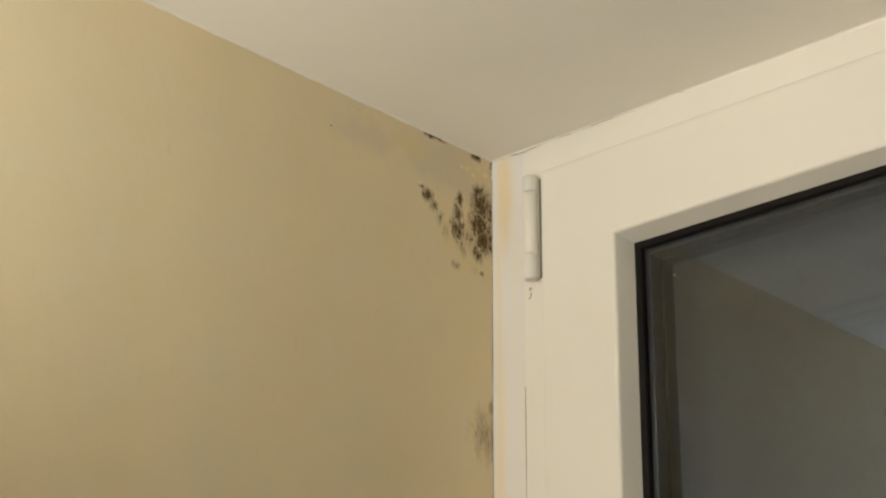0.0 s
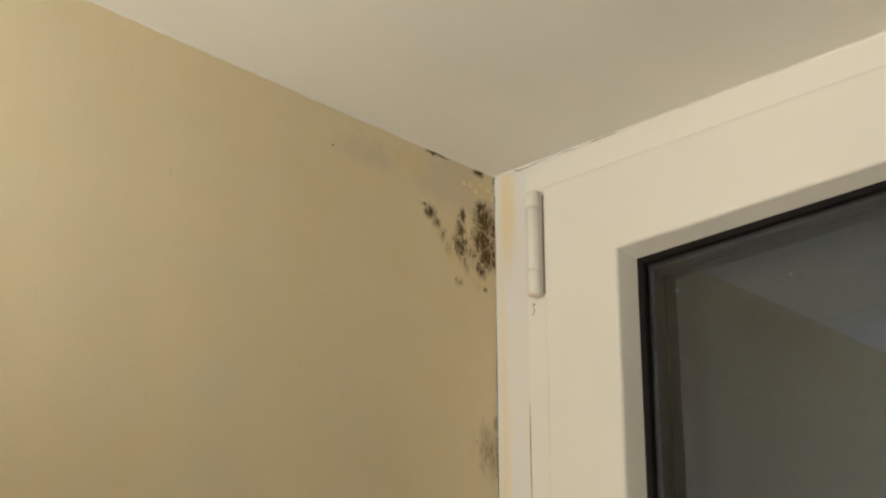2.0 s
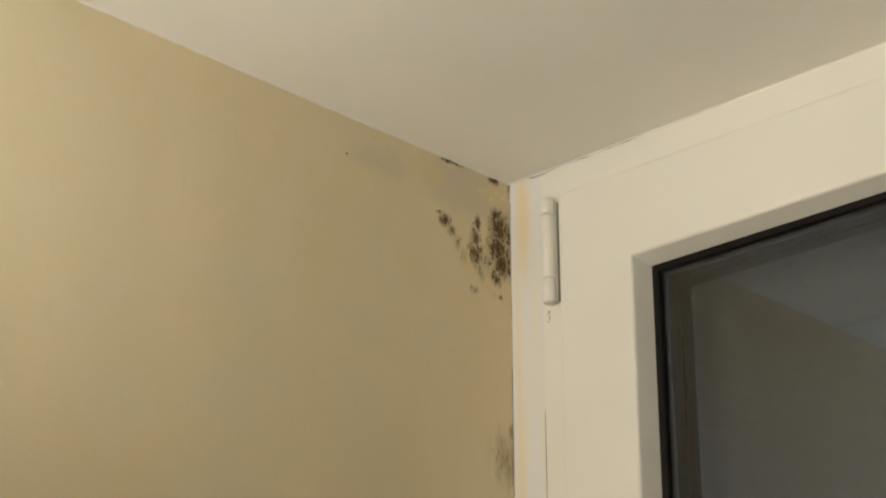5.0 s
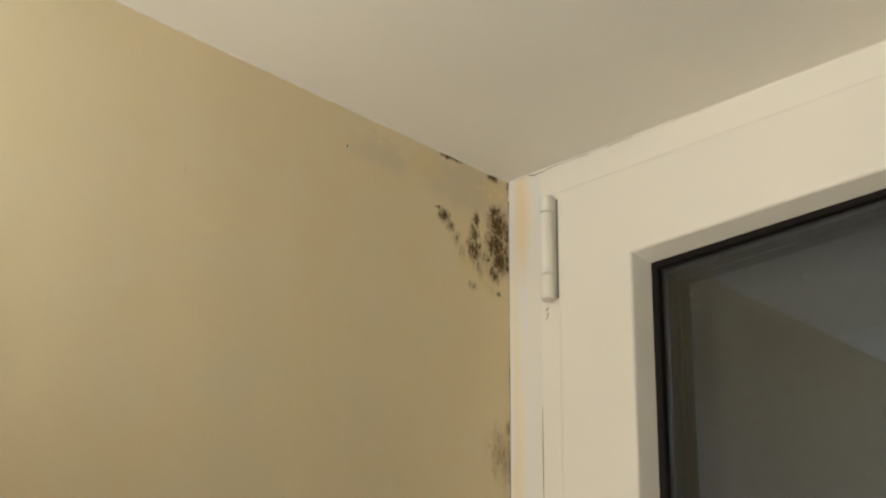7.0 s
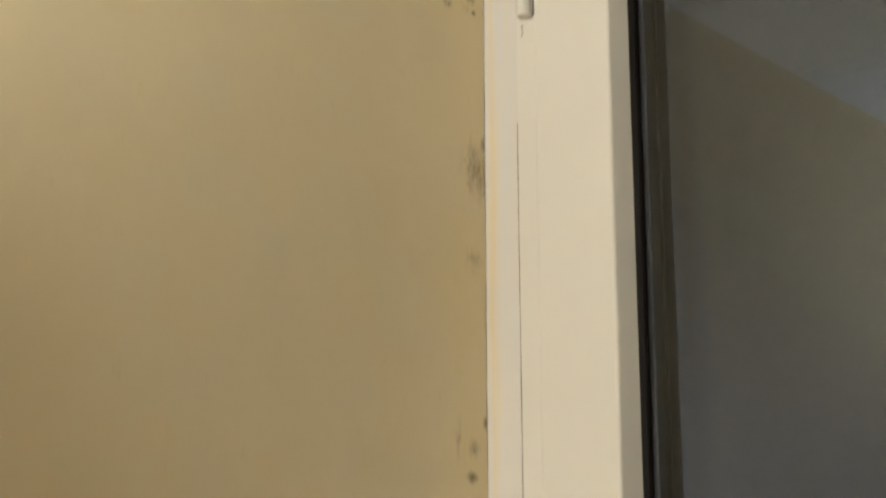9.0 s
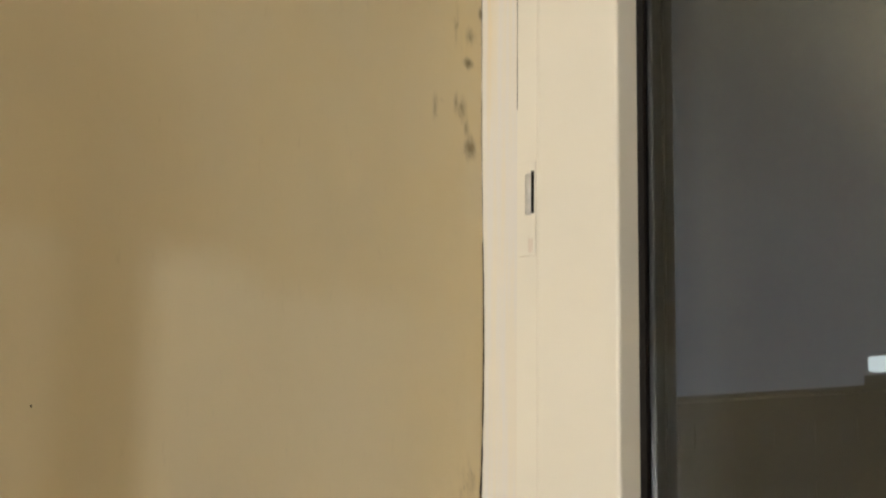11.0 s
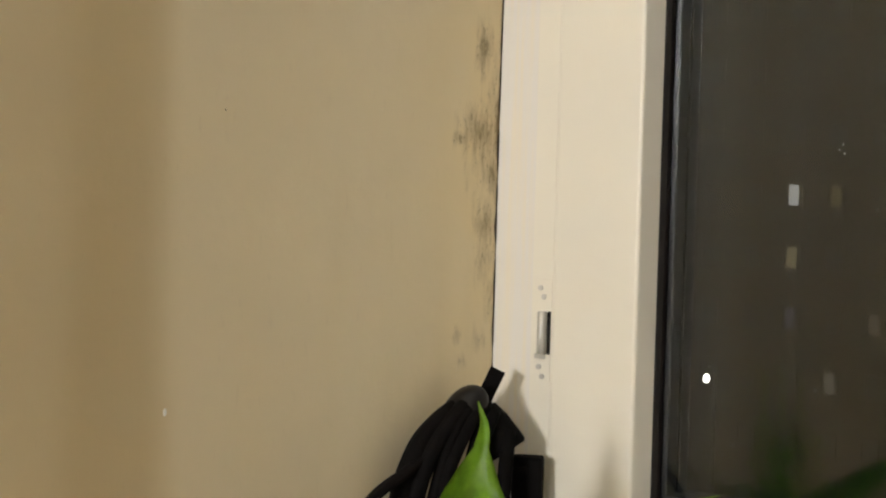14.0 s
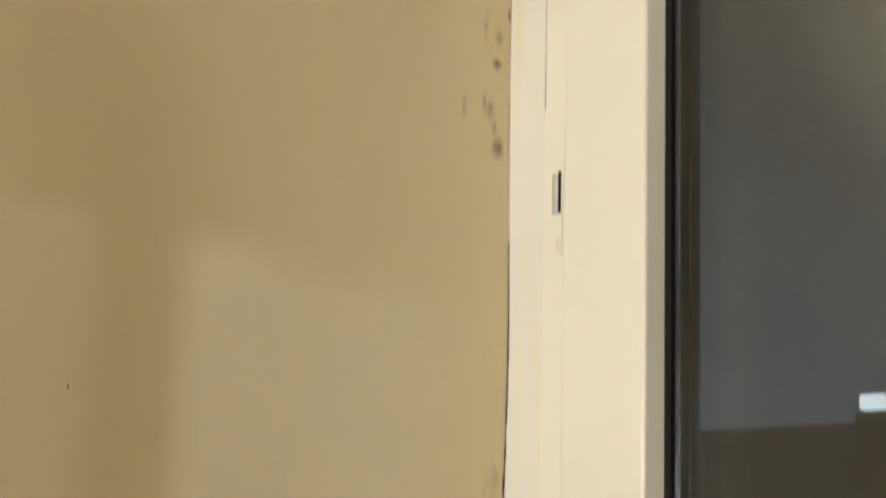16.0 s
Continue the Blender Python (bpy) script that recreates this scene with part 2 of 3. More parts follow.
def filler_material():
    """White filler with yellowed streaks running down it."""
    m = bpy.data.materials.new("stained_white_filler")
    k = Nodes(m)
    co = k.nt.nodes.new("ShaderNodeNewGeometry").outputs["Position"]
    streak = k.noise(k.vec("MULTIPLY", co, (170, 20, 5)), 1.0, 4)
    base = k.mix(k.step(streak, 0.40, 0.62), (0.76, 0.74, 0.71), (0.78, 0.735, 0.645))
    stain = k.blobs(k.swap(co), [(0.016, 2.505, 0.008, 0.06, 0.9), (0.008, 2.20, 0.008, 0.30, 0.65)])
    base = k.mix(k.math("MULTIPLY", k.step(k.math("ADD", stain, k.math("MULTIPLY", streak, 0.6)), 0.6, 1.15), 0.75), base, (0.78, 0.63, 0.36))
    k.put(k.bsdf.inputs["Base Color"], base)
    k.bsdf.inputs["Roughness"].default_value = 0.6
    bp = k.nt.nodes.new("ShaderNodeBump")
    bp.inputs["Strength"].default_value, bp.inputs["Distance"].default_value = 0.3, 0.001
    k.put(bp.inputs["Height"], k.noise(k.vec("MULTIPLY", co, (300, 300, 40)), 1.0, 3))
    k.put(k.bsdf.inputs["Normal"], bp.outputs["Normal"])
    return m


WALL = wall_material()
FILLER = filler_material()
ROOM = material("brownish_room_wall", (0.20, 0.18, 0.15), 0.8, vary=0.1, scale=3, bump=0.1)
CEILING = material("white_ceiling_paint", (0.84, 0.81, 0.735), 0.8, vary=0.03, scale=4, bump=0.15, bump_scale=70, spec=0.3)
PLASTIC = material("white_window_plastic", (0.80, 0.77, 0.69), 0.35, vary=0.02, scale=5, bump=0.04, bump_scale=30)
GASKET = material("black_rubber_gasket", (0.008, 0.006, 0.005), 0.6, vary=0.2, scale=40, spec=0.15)
SPACER = material("grey_spacer_bar", (0.012, 0.012, 0.013), 0.6, spec=0.15, vary=0.1, scale=30)
STEEL = material("zinc_plated_steel", (0.55, 0.54, 0.52), 0.45, metal=0.5, vary=0.12, scale=80)
SASH = PLASTIC
PINKISH = material("yellowed_pinkish_plastic", (0.78, 0.70, 0.62), 0.45, vary=0.08, scale=60)
CRACK = material("dark_crack_dirt", (0.035, 0.026, 0.016), 0.9, vary=0.4, scale=200)
MOULD_EDGE = material("brown_black_mould", (0.060, 0.040, 0.022), 0.9, vary=0.5, scale=120)
FLAKE = material("loose_yellow_paint", (0.78, 0.68, 0.44), 0.75, vary=0.12, scale=120)
# painted shade beside the hinge, also the dirt of the chips
SHADE_DIRT = material("painted_gap_shade_and_chips", (0.30, 0.27, 0.22), 0.6, vary=0.1)
RAIL = material("bluish_white_plastic", (0.80, 0.84, 0.90), 0.3, vary=0.02)
SPECK = material("white_paint_specks", (0.85, 0.85, 0.82), 0.5, vary=0.05)
CABLE = material("black_cable_rubber", (0.0045, 0.004, 0.004), 0.75, vary=0.4, scale=40, bump=0.15, bump_scale=200, spec=0.06)
STRAP = material("black_woven_strap", (0.005, 0.004, 0.004), 0.9, vary=0.3, scale=120, bump=0.4, bump_scale=600, spec=0.08)
RUBBER = material("dull_grey_rubber", (0.011, 0.010, 0.010), 0.42, vary=0.25, scale=60, spec=0.25)
LEAF = material("fresh_green_leaf", (0.21, 0.40, 0.025), 0.4, vary=0.45, scale=45, bump=0.15, bump_scale=90)
POT = material("brown_plastic_pot", (0.12, 0.05, 0.03), 0.5, vary=0.1)
FLOORING = material("brown_floor_boards", (0.12, 0.085, 0.055), 0.45, vary=0.2, scale=8)
FACADE = material("dark_concrete_facade", (0.045, 0.042, 0.042), 0.9, vary=0.15, scale=0.3)
GROUND = material("night_ground", (0.05, 0.05, 0.05), 0.9, vary=0.2, scale=0.2)
GLASS = glass_material("window_glass", (0.96, 0.975, 0.99), 1.46)


# ---- building blocks ----
def mesh_of(name, bm, mat):
    me = bpy.data.meshes.new(name)
    bm.normal_update()
    bm.to_mesh(me)
    bm.free()
    me.materials.append(mat)
    return me


def part(name, bm, mat, parent=None, label=""):
    ob = new(name, mesh_of(name, bm, mat))
    if parent is not None:
        ob.parent = parent
    return tagged(ob, label)


def box(x0, x1, y0, y1, z0, z1, bevel=0.0, bm=None):
    own = bmesh.new()
    bmesh.ops.create_cube(own, size=1)
    for v in own.verts:
        v.co = Vector(((x0 + x1) / 2 + v.co.x * (x1 - x0), (y0 + y1) / 2 + v.co.y * (y1 - y0), (z0 + z1) / 2 + v.co.z * (z1 - z0)))
    if bevel:
        bmesh.ops.bevel(own, geom=own.edges[:], offset=bevel, segments=2, affect="EDGES", profile=0.6)
    if bm is None:
        return own
    me = bpy.data.meshes.new("t")
    own.to_mesh(me)
    own.free()
    bm.from_mesh(me)
    bpy.data.meshes.remove(me)
    return bm


def ring(x0, x1, z0, z1, profile, close=True):
    """A mitred rectangular frame: profile points are (inset from the outer rectangle, y)."""
    bm = bmesh.new()
    loops = [[bm.verts.new(c) for c in ((x0 + d, y, z0 + d), (x1 - d, y, z0 + d), (x1 - d, y, z1 - d), (x0 + d, y, z1 - d))] for d, y in profile]
    n = len(loops)
    for i in range(n if close else n - 1):
        a, b = loops[i], loops[(i + 1) % n]
        for j in range(4):
            bm.faces.new((a[j], a[(j + 1) % 4], b[(j + 1) % 4], b[j]))
    bmesh.ops.recalc_face_normals(bm, faces=bm.faces[:])
    return bm


def tube(points, radius, sides=10, bm=None, ends=True):
    """A round tube along points; radius may be one number or one for each point."""
    bm = bm or bmesh.new()
    pts = [Vector(p) for p in points]
    rad = radius if isinstance(radius, (list, tuple)) else [radius] * len(pts)
    up = Vector((0.13, 0.29, 0.95))
    rows = []
    for i, p in enumerate(pts):
        d = (pts[min(i + 1, len(pts) - 1)] - pts[max(i - 1, 0)]).normalized()
        u = d.cross(up)
        u = u.normalized() if u.length > 1e-4 else Vector((1, 0, 0))
        v = d.cross(u).normalized()
        rows.append([bm.verts.new(p + (u * math.cos(a) + v * math.sin(a)) * rad[i]) for a in (2 * math.pi * s / sides for s in range(sides))])
    for a, b in zip(rows, rows[1:]):
        for s in range(sides):
            f = bm.faces.new((a[s], a[(s + 1) % sides], b[(s + 1) % sides], b[s]))
            f.smooth = True
    if ends:
        bm.faces.new(rows[0][::-1])
        bm.faces.new(rows[-1])
    bmesh.ops.recalc_face_normals(bm, faces=bm.faces[:])
    return bm


def curve_points(controls, steps=8):
    """A smooth run of points through the controls."""
    c = [Vector(p) for p in controls]
    c = [2 * c[0] - c[1]] + c + [2 * c[-1] - c[-2]]
    out = []
    for i in range(1, len(c) - 2):
        for s in range(steps):
            t = s / steps
            a, b, d, e = c[i - 1], c[i], c[i + 1], c[i + 2]
            out.append(0.5 * (2 * b + (d - a) * t + (2 * a - 5 * b + 4 * d - e) * t * t + (3 * b - a - 3 * d + e) * t ** 3))
    return out + [c[-2]]


# ---- the room ----
H = 2.55
WIN_R, WIN_B = 0.90, 1.02
def smooth(v, low, high):
    t = min(1.0, max(0.0, (v - low) / (high - low)))
    return t * t * (3 - 2 * t)


def wall_slope(y, z):
    """How far the hand-laid plaster leans out of true along the wall."""
    lower = 1 - smooth(z, 1.2, 2.6)
    s = (0.008 + 0.062 * lower) * smooth(y, -0.26, -0.02)
    s += (0.002 + 0.042 * lower) * smooth(y, -0.42, -0.34) * (1 - smooth(y, -0.18, -0.06))
    s -= 0.010 * lower * smooth(y, -0.60, -0.50) * (1 - smooth(y, -0.45, -0.38))
    # added lean past y -0.54, so the wall the panes reflect turns darker
    s -= 0.034 * lower * smooth(y, -1.15, -0.90) * (1 - smooth(y, -0.64, -0.54))
    return s + 0.004 * noise.noise((3.0, y * 9, z * 2.2))


def wall_x(y, z, step=0.0125):
    """The plaster's face at a place on the wall: it falls back from the corner by a few millimetres."""
    n = int(min(1.2, max(0.0, -y)) / step)
    swell = 0.0044 * math.exp(-((z - 1.74) / 0.15) ** 2) * smooth(y, -0.32, 0.0)
    return swell - sum(wall_slope(-(i + 0.5) * step, z) * step for i in range(n)) - 0.0005 * (n > 0)


def plaster_wall():
    ys = [-4.2, -3.0, -2.0, -1.5] + [-1.2 + 0.0125 * i for i in range(97)] + [0.19]
    zs = [0.0, 0.6] + [1.0 + 0.05 * i for i in range(31)] + [H]
    bm = bmesh.new()
    ny, nz = len(ys), len(zs)
    place = [[(wall_x(y, z), y, z) for z in zs] for y in ys]
    face = [[bm.verts.new(p) for p in col] for col in place]
    for i in range(ny - 1):
        for j in range(nz - 1):
            bm.faces.new((face[i][j], face[i + 1][j], face[i + 1][j + 1], face[i][j + 1])).smooth = True
    rim = [place[i][0] for i in range(ny)] + [place[-1][j] for j in range(1, nz)] + [place[i][-1] for i in range(ny - 2, -1, -1)] + [place[0][j] for j in range(nz - 2, 0, -1)]
    front = [bm.verts.new(p) for p in rim]
    back = [bm.verts.new((-0.2, p[1], p[2])) for p in rim]
    for i in range(len(rim)):
        k = (i + 1) % len(rim)
        bm.faces.new((front[i], back[i], back[k], front[k]))
    bm.faces.new(back)
    bm.normal_update()
    return bm


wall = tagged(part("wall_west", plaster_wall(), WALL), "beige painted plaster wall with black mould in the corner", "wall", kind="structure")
tagged(part("wall_north", box(0, WIN_R, 0.0, 0.19, 0, WIN_B), WALL), "beige plaster wall under the window", "wall", kind="structure")
tagged(part("wall_north_side", box(WIN_R, 3.6, 0.0, 0.19, 0, H), WALL), "beige plaster wall beside the window", "wall", kind="structure")
# unseen walls and floor, kept dark to cut the light they throw back
tagged(part("wall_east", box(3.6, 3.8, -4.2, 0.19, 0, H), ROOM), "plain brownish room wall", "wall", kind="structure")
tagged(part("wall_south", box(-0.2, 3.8, -4.4, -4.2, 0, H), ROOM), "plain brownish room wall", "wall", kind="structure")
tagged(part("floor", box(-0.2, 3.8, -4.4, 0.19, -0.2, 0), FLOORING), "brown wooden floor", "floor", kind="structure")
ceiling = tagged(part("ceiling", box(-0.2, 3.8, -4.4, 0.19, H, H + 0.2), CEILING), "white painted ceiling with a hairline crack", "ceiling", kind="structure")

# ---- the window ----
window = tagged(new("window_1"), "white plastic window with dark double glazing", "window", kind="structure")
FX0 = 0.0390
part("frame", ring(FX0, WIN_R, WIN_B, H, [(0, 0.085), (0, -0.0040), (0.034, -0.0040), (0.036, -0.002), (0.036, 0.085)]), PLASTIC, window)
SX0, SX1, SZ0, SZ1 = 0.0605, WIN_R - 0.030, WIN_B + 0.033, 2.5210
sash = part("sash", ring(SX0, SX1, SZ0, SZ1, [(0, 0.015), (0, -0.0044), (0.0004, -0.0058), (0.0014, -0.0069), (0.0030, -0.0076), (0.0052, -0.008), (0.0794, -0.008), (0.0794, 0.0655), (0.0815, 0.0655), (0.0815, 0.078), (0.02, 0.078), (0.02, 0.015)]), SASH, window)
part("glazing_bead", ring(SX0, SX1, SZ0, SZ1, [(0.0794, 0.0140), (0.0794, -0.0080), (0.0806, -0.0079), (0.0817, -0.0076), (0.0826, -0.0070), (0.0833, -0.0060), (0.0839, -0.0042), (0.0884, 0.0134), (0.0886, 0.0140)]), SASH, sash)
part("gasket", ring(SX0, SX1, SZ0, SZ1, [(0.0850, 0.0142), (0.0900, 0.0142), (0.0935, 0.0160), (0.0945, 0.0185), (0.0945, 0.0197), (0.0850, 0.0197)]), GASKET, sash)
G = 0.0870
# three panes of 4 mm with 16 mm between them
for y in (0.0200, 0.0400, 0.0600):
    p = part("pane", box(SX0 + G, SX1 - G, y, y + 0.004, SZ0 + G, SZ1 - G), GLASS, sash, "clear window pane")
    p.visible_shadow = False
for y in (0.0242, 0.0442):
    part("spacer_bar", ring(SX0, SX1, SZ0, SZ1, [(0.0880, y), (0.0985, y), (0.0992, y + 0.001), (0.0992, y + 0.0146), (0.0985, y + 0.0156), (0.0880, y + 0.0156)]), SPACER, sash)
part("outer_gasket", ring(SX0, SX1, SZ0, SZ1, [(0.0860, 0.0642), (0.0955, 0.0642), (0.0955, 0.0654), (0.0860, 0.0654)]), GASKET, sash)


def turned(cx, cy, rows, sides=20):
    """A body turned round an upright axis: rows of (height, radius)."""
    bm = bmesh.new()
    loops = [[bm.verts.new((cx + r * math.cos(a), cy + r * math.sin(a), z)) for a in (2 * math.pi * s / sides for s in range(sides))] for z, r in rows]
    for a, b in zip(loops, loops[1:]):
        for s in range(sides):
            bm.faces.new((a[s], a[(s + 1) % sides], b[(s + 1) % sides], b[s])).smooth = True
    bm.faces.new(loops[0][::-1])
    bm.faces.new(loops[-1])
    bmesh.ops.recalc_face_normals(bm, faces=bm.faces[:])
    return bm


HX, HY, HR = 0.0534, -0.0122, 0.0066
hinge = part("hinge", turned(HX, HY, [(2.4388, HR - 0.0005), (2.4392, HR), (2.4990, HR), (2.4995, HR - 0.0005)]), PLASTIC, window, "white plastic hinge barrel")
part("cap", turned(HX, HY, [(2.5003, HR - 0.0006), (2.5008, HR), (2.5150, HR), (2.5158, HR - 0.0008)]), PLASTIC, hinge)
part("cap", turned(HX, HY, [(2.4160, HR - 0.0008), (2.4166, HR), (2.4380, HR), (2.4384, HR - 0.0004)]), PLASTIC, hinge)
part("plug", turned(HX, HY, [(2.4150, HR - 0.0016), (2.4163, HR - 0.0014)]), PINKISH, hinge, "pinkish plastic plug")
part("hinge_plate", box(0.0440, 0.0598, -0.0090, -0.0038, 2.4175, 2.5130, 0.001), PLASTIC, hinge)
# dark strip that paints the shade between hinge plate and sash
part("gap_shade", box(0.0599, 0.0606, -0.0078, -0.0040, 2.4170, 2.5130), SHADE_DIRT, hinge)
for x, z, w, h in ((0.0452, 2.4105, 0.0007, 0.0016), (0.0462, 2.4052, 0.0005, 0.0020), (0.0446, 2.4020, 0.0006, 0.0008), (0.0470, 2.4110, 0.0004, 0.0007)):
    part("chip", box(x - w, x + w, -0.0043, -0.0038, z - h, z + h, 0.0002), SHADE_DIRT, window, "chipped dirty paint")

keep = part("striker_plate", box(0.0405, 0.0590, -0.0056, -0.0038, 1.8290, 1.9110, 0.0008), PLASTIC, window)
# raised black block, painting the dark inside of the open slot
part("slot", box(0.0548, 0.0578, -0.0062, -0.0052, 1.8660, 1.9030, 0.0008), GASKET, keep, "open slot with its darkness painted black")
part("latch", box(0.0492, 0.0549, -0.0066, -0.0052, 1.8650, 1.9010, 0.0012), STEEL, keep)
part("rivet", box(0.0520, 0.0566, -0.0061, -0.0052, 1.8320, 1.8440, 0.0006), PINKISH, keep)
low = part("hinge_bracket", box(0.0420, 0.0590, -0.0045, -0.0038, 1.2380, 1.3240, 0.0003), PLASTIC, window, "white bracket with bare screws")
# another black block for the shade inside the bracket's slot
part("slot", box(0.0562, 0.0588, -0.0062, -0.0042, 1.2610, 1.2970, 0.0006), GASKET, low)
part("pin", turned(0.0514, -0.0062, [(1.2610, 0.0034), (1.2615, 0.0042), (1.2965, 0.0042), (1.2970, 0.0034)], 14), STEEL, low)
part("lug", box(0.0440, 0.0545, -0.0060, -0.0046, 1.2570, 1.2610, 0.0006), STEEL, low)
for x, z in ((0.0480, 1.3165), (0.0515, 1.3090), (0.0480, 1.2500), (0.0515, 1.2420)):
    part("screw", tube([(x, -0.0042, z), (x, -0.0056, z)], 0.0023, 12), STEEL, low)

for y, z, r, mat, what in ((-0.376, 1.236, 0.0035, SPECK, "plug"), (-0.325, 1.452, 0.0009, CRACK, "nail_hole"), (-0.488, 1.663, 0.0011, CRACK, "nail_hole"), (-0.212, 2.514, 0.0010, CRACK, "nail_hole")):
    b = bmesh.new()
    bmesh.ops.create_icosphere(b, subdivisions=2, radius=1)
    for v in b.verts:
        v.co = Vector((wall_x(y, z) + v.co.x * 0.0012, y + v.co.y * r * 0.6, z + v.co.z * r * 0.9))
    part(what, b, mat, wall)

# filler between the frame and the wall
part("filler_strip", box(0.0, FX0, -0.0036, 0.04, WIN_B, H), FILLER, window, "cracked white filler stained yellow")

# the joint under the ceiling has opened to a hairline crack
def ribbon(points, widths, side, lift):
    bm = bmesh.new()
    rows = [(bm.verts.new(Vector(p) - Vector(side) * w + Vector(lift)), bm.verts.new(Vector(p) + Vector(side) * w + Vector(lift))) for p, w in zip(points, widths)]
    for a, b in zip(rows, rows[1:]):
        bm.faces.new((a[0], a[1], b[1], b[0]))
    return bm


rnd = random.Random(4)
xs = [0.002 + 0.0035 * i for i in range(64)]
part("crack", ribbon([(x, -0.0056 + rnd.uniform(-0.0006, 0.0006), H - 0.0016 + rnd.uniform(-0.0008, 0.0006) - 0.0016 * math.exp(-((x - 0.038) / 0.010) ** 2)) for x in xs], [(0.0002 + 0.0005 * rnd.random()) * (1 if 0.022 < x < 0.062 or 0.082 < x < 0.098 or 0.115 < x < 0.15 else 0.25) for x in xs], (0, 0.6, 0.8), (0, -0.0008, -0.0006)), CRACK, ceiling)
zs = [1.18 + 0.006 * i for i in range(112)]
part("mould_line", ribbon([(wall_x(-0.0050, z), -0.0050, z) for z in zs], [0.0004 + 0.0021 * max(0.0, noise.noise((0, 3.1, z * 45)) * 1.3 + 0.40) * min(1.0, max(0.1, (1.84 - z) / 0.25)) for z in zs], (0, 1, 0), (0.0005, 0, 0)), MOULD_EDGE, wall)
line = [1.96 + 0.01 * i for i in range(37)]
part("seam", ribbon([(FX0 - 0.0003 * math.sin(z * 9), 0, z) for z in line], [0.00022 + 0.00012 * math.sin(z * 31) ** 2 for z in line], (1, 0, 0), (0, -0.0044, 0)), CRACK, window)
zs = [1.74 + 0.01 * i for i in range(80)]
part("mould_line", ribbon([(wall_x(-0.0042, z), -0.0042, z) for z in zs], [0.0002 + 0.0005 * max(0.0, noise.noise((0, 7.1, z * 40)) + 0.2) for z in zs], (0, 1, 0), (0.0005, 0, 0)), CRACK, wall)

def fillet(run, legs_a, legs_b, da, db):
    """A thin uneven strip of paint in an inside edge: run of points, two legs along the directions da and db."""
    bm = bmesh.new()
    rows = [[bm.verts.new(Vector(p) + Vector(da) * a), bm.verts.new(Vector(p) + (Vector(da) * a + Vector(db) * b) * 0.36), bm.verts.new(Vector(p) + Vector(db) * b)] for p, a, b in zip(run, legs_a, legs_b)]
    for p, q in zip(rows, rows[1:]):
        for i in range(2):
            bm.faces.new((p[i], p[i + 1], q[i + 1], q[i])).smooth = True
    return bm


def ragged(n, low, high, seed, scale=0.35):
    return [low + (high - low) * (0.5 + 0.5 * noise.noise((seed, i * scale, 0)) + 0.25 * noise.noise((seed, i * scale * 3.7, 5))) for i in range(n)]


n = 260
run = [(wall_x(-0.004 - 0.0042 * i, H) - 0.0004, -0.004 - 0.0042 * i, H) for i in range(n)]
part("paint_edge", fillet(run, ragged(n, 0.0006, 0.0028, 1.3), ragged(n, 0.0008, 0.0030, 2.3), (0, 0, -1), (1, 0, 0)), CEILING, ceiling)
run = [(0.001 + 0.0042 * i, -0.0040, H) for i in range(200)]
part("paint_edge", fillet(run, ragged(200, 0.0004, 0.0024, 4.3, 0.6), ragged(200, 0.0006, 0.0026, 6.3, 0.6), (0, 0, -1), (0, -1, 0)), CEILING, ceiling)
run = [(wall_x(-0.0036, 1.06 + 0.005 * i), -0.0036, 1.06 + 0.005 * i) for i in range(297)]
part("paint_edge", fillet(run, ragged(297, 0.0006, 0.0026, 8.3, 0.25), ragged(297, 0.0002, 0.0010, 9.3, 0.25), (1, 0, 0), (0, -1, 0)), FILLER, window)
rnd = random.Random(12)
for y, z, w, h in ((-0.182, 2.5400, 0.007, 0.0016), (-0.171, 2.5365, 0.008, 0.0012), (-0.036, 2.532, 0.004, 0.0030), (-0.029, 2.528, 0.003, 0.0022), (-0.014, 2.533, 0.004, 0.0026), (-0.045, 2.531, 0.0028, 0.0020), (-0.008, 2.526, 0.0020, 0.0036), (-0.022, 2.536, 0.0026, 0.0018), (-0.100, 2.497, 0.0030, 0.0014)):
    b = bmesh.new()
    ang = [2 * math.pi * i / 9 for i in range(9)]
    rim = [(y + w * math.cos(a) * rnd.uniform(0.6, 1.1), z + h * math.sin(a) * rnd.uniform(0.6, 1.1)) for a in ang]
    low = [b.verts.new((wall_x(p, q) - 0.0006, p, q)) for p, q in rim]
    top = [b.verts.new((wall_x(p, q) + 0.0006 + 0.0004 * math.sin(i), p, q)) for i, (p, q) in enumerate(rim)]
    b.faces.new(top)
    for i in range(9):
        b.faces.new((low[i], low[(i + 1) % 9], top[(i + 1) % 9], top[i]))
    bmesh.ops.recalc_face_normals(b, faces=b.faces[:])
    part("paint_flake", b, FLAKE, wall, "loose yellowish flake of paint")

# bluish-white board, guessed from a brighter strip in the pane reflections
tagged(part("curtain_rail", box(0.001, 3.3, -0.80, -0.505, H - 0.005, H, 0.0015), RAIL), "flat white curtain rail fixed under the ceiling", "curtain rail")
tagged(part("window_sill", box(0.0, WIN_R, -0.26, 0.0, WIN_B - 0.04, WIN_B, 0.008), PLASTIC), "white window sill board", "window sill", kind="structure")

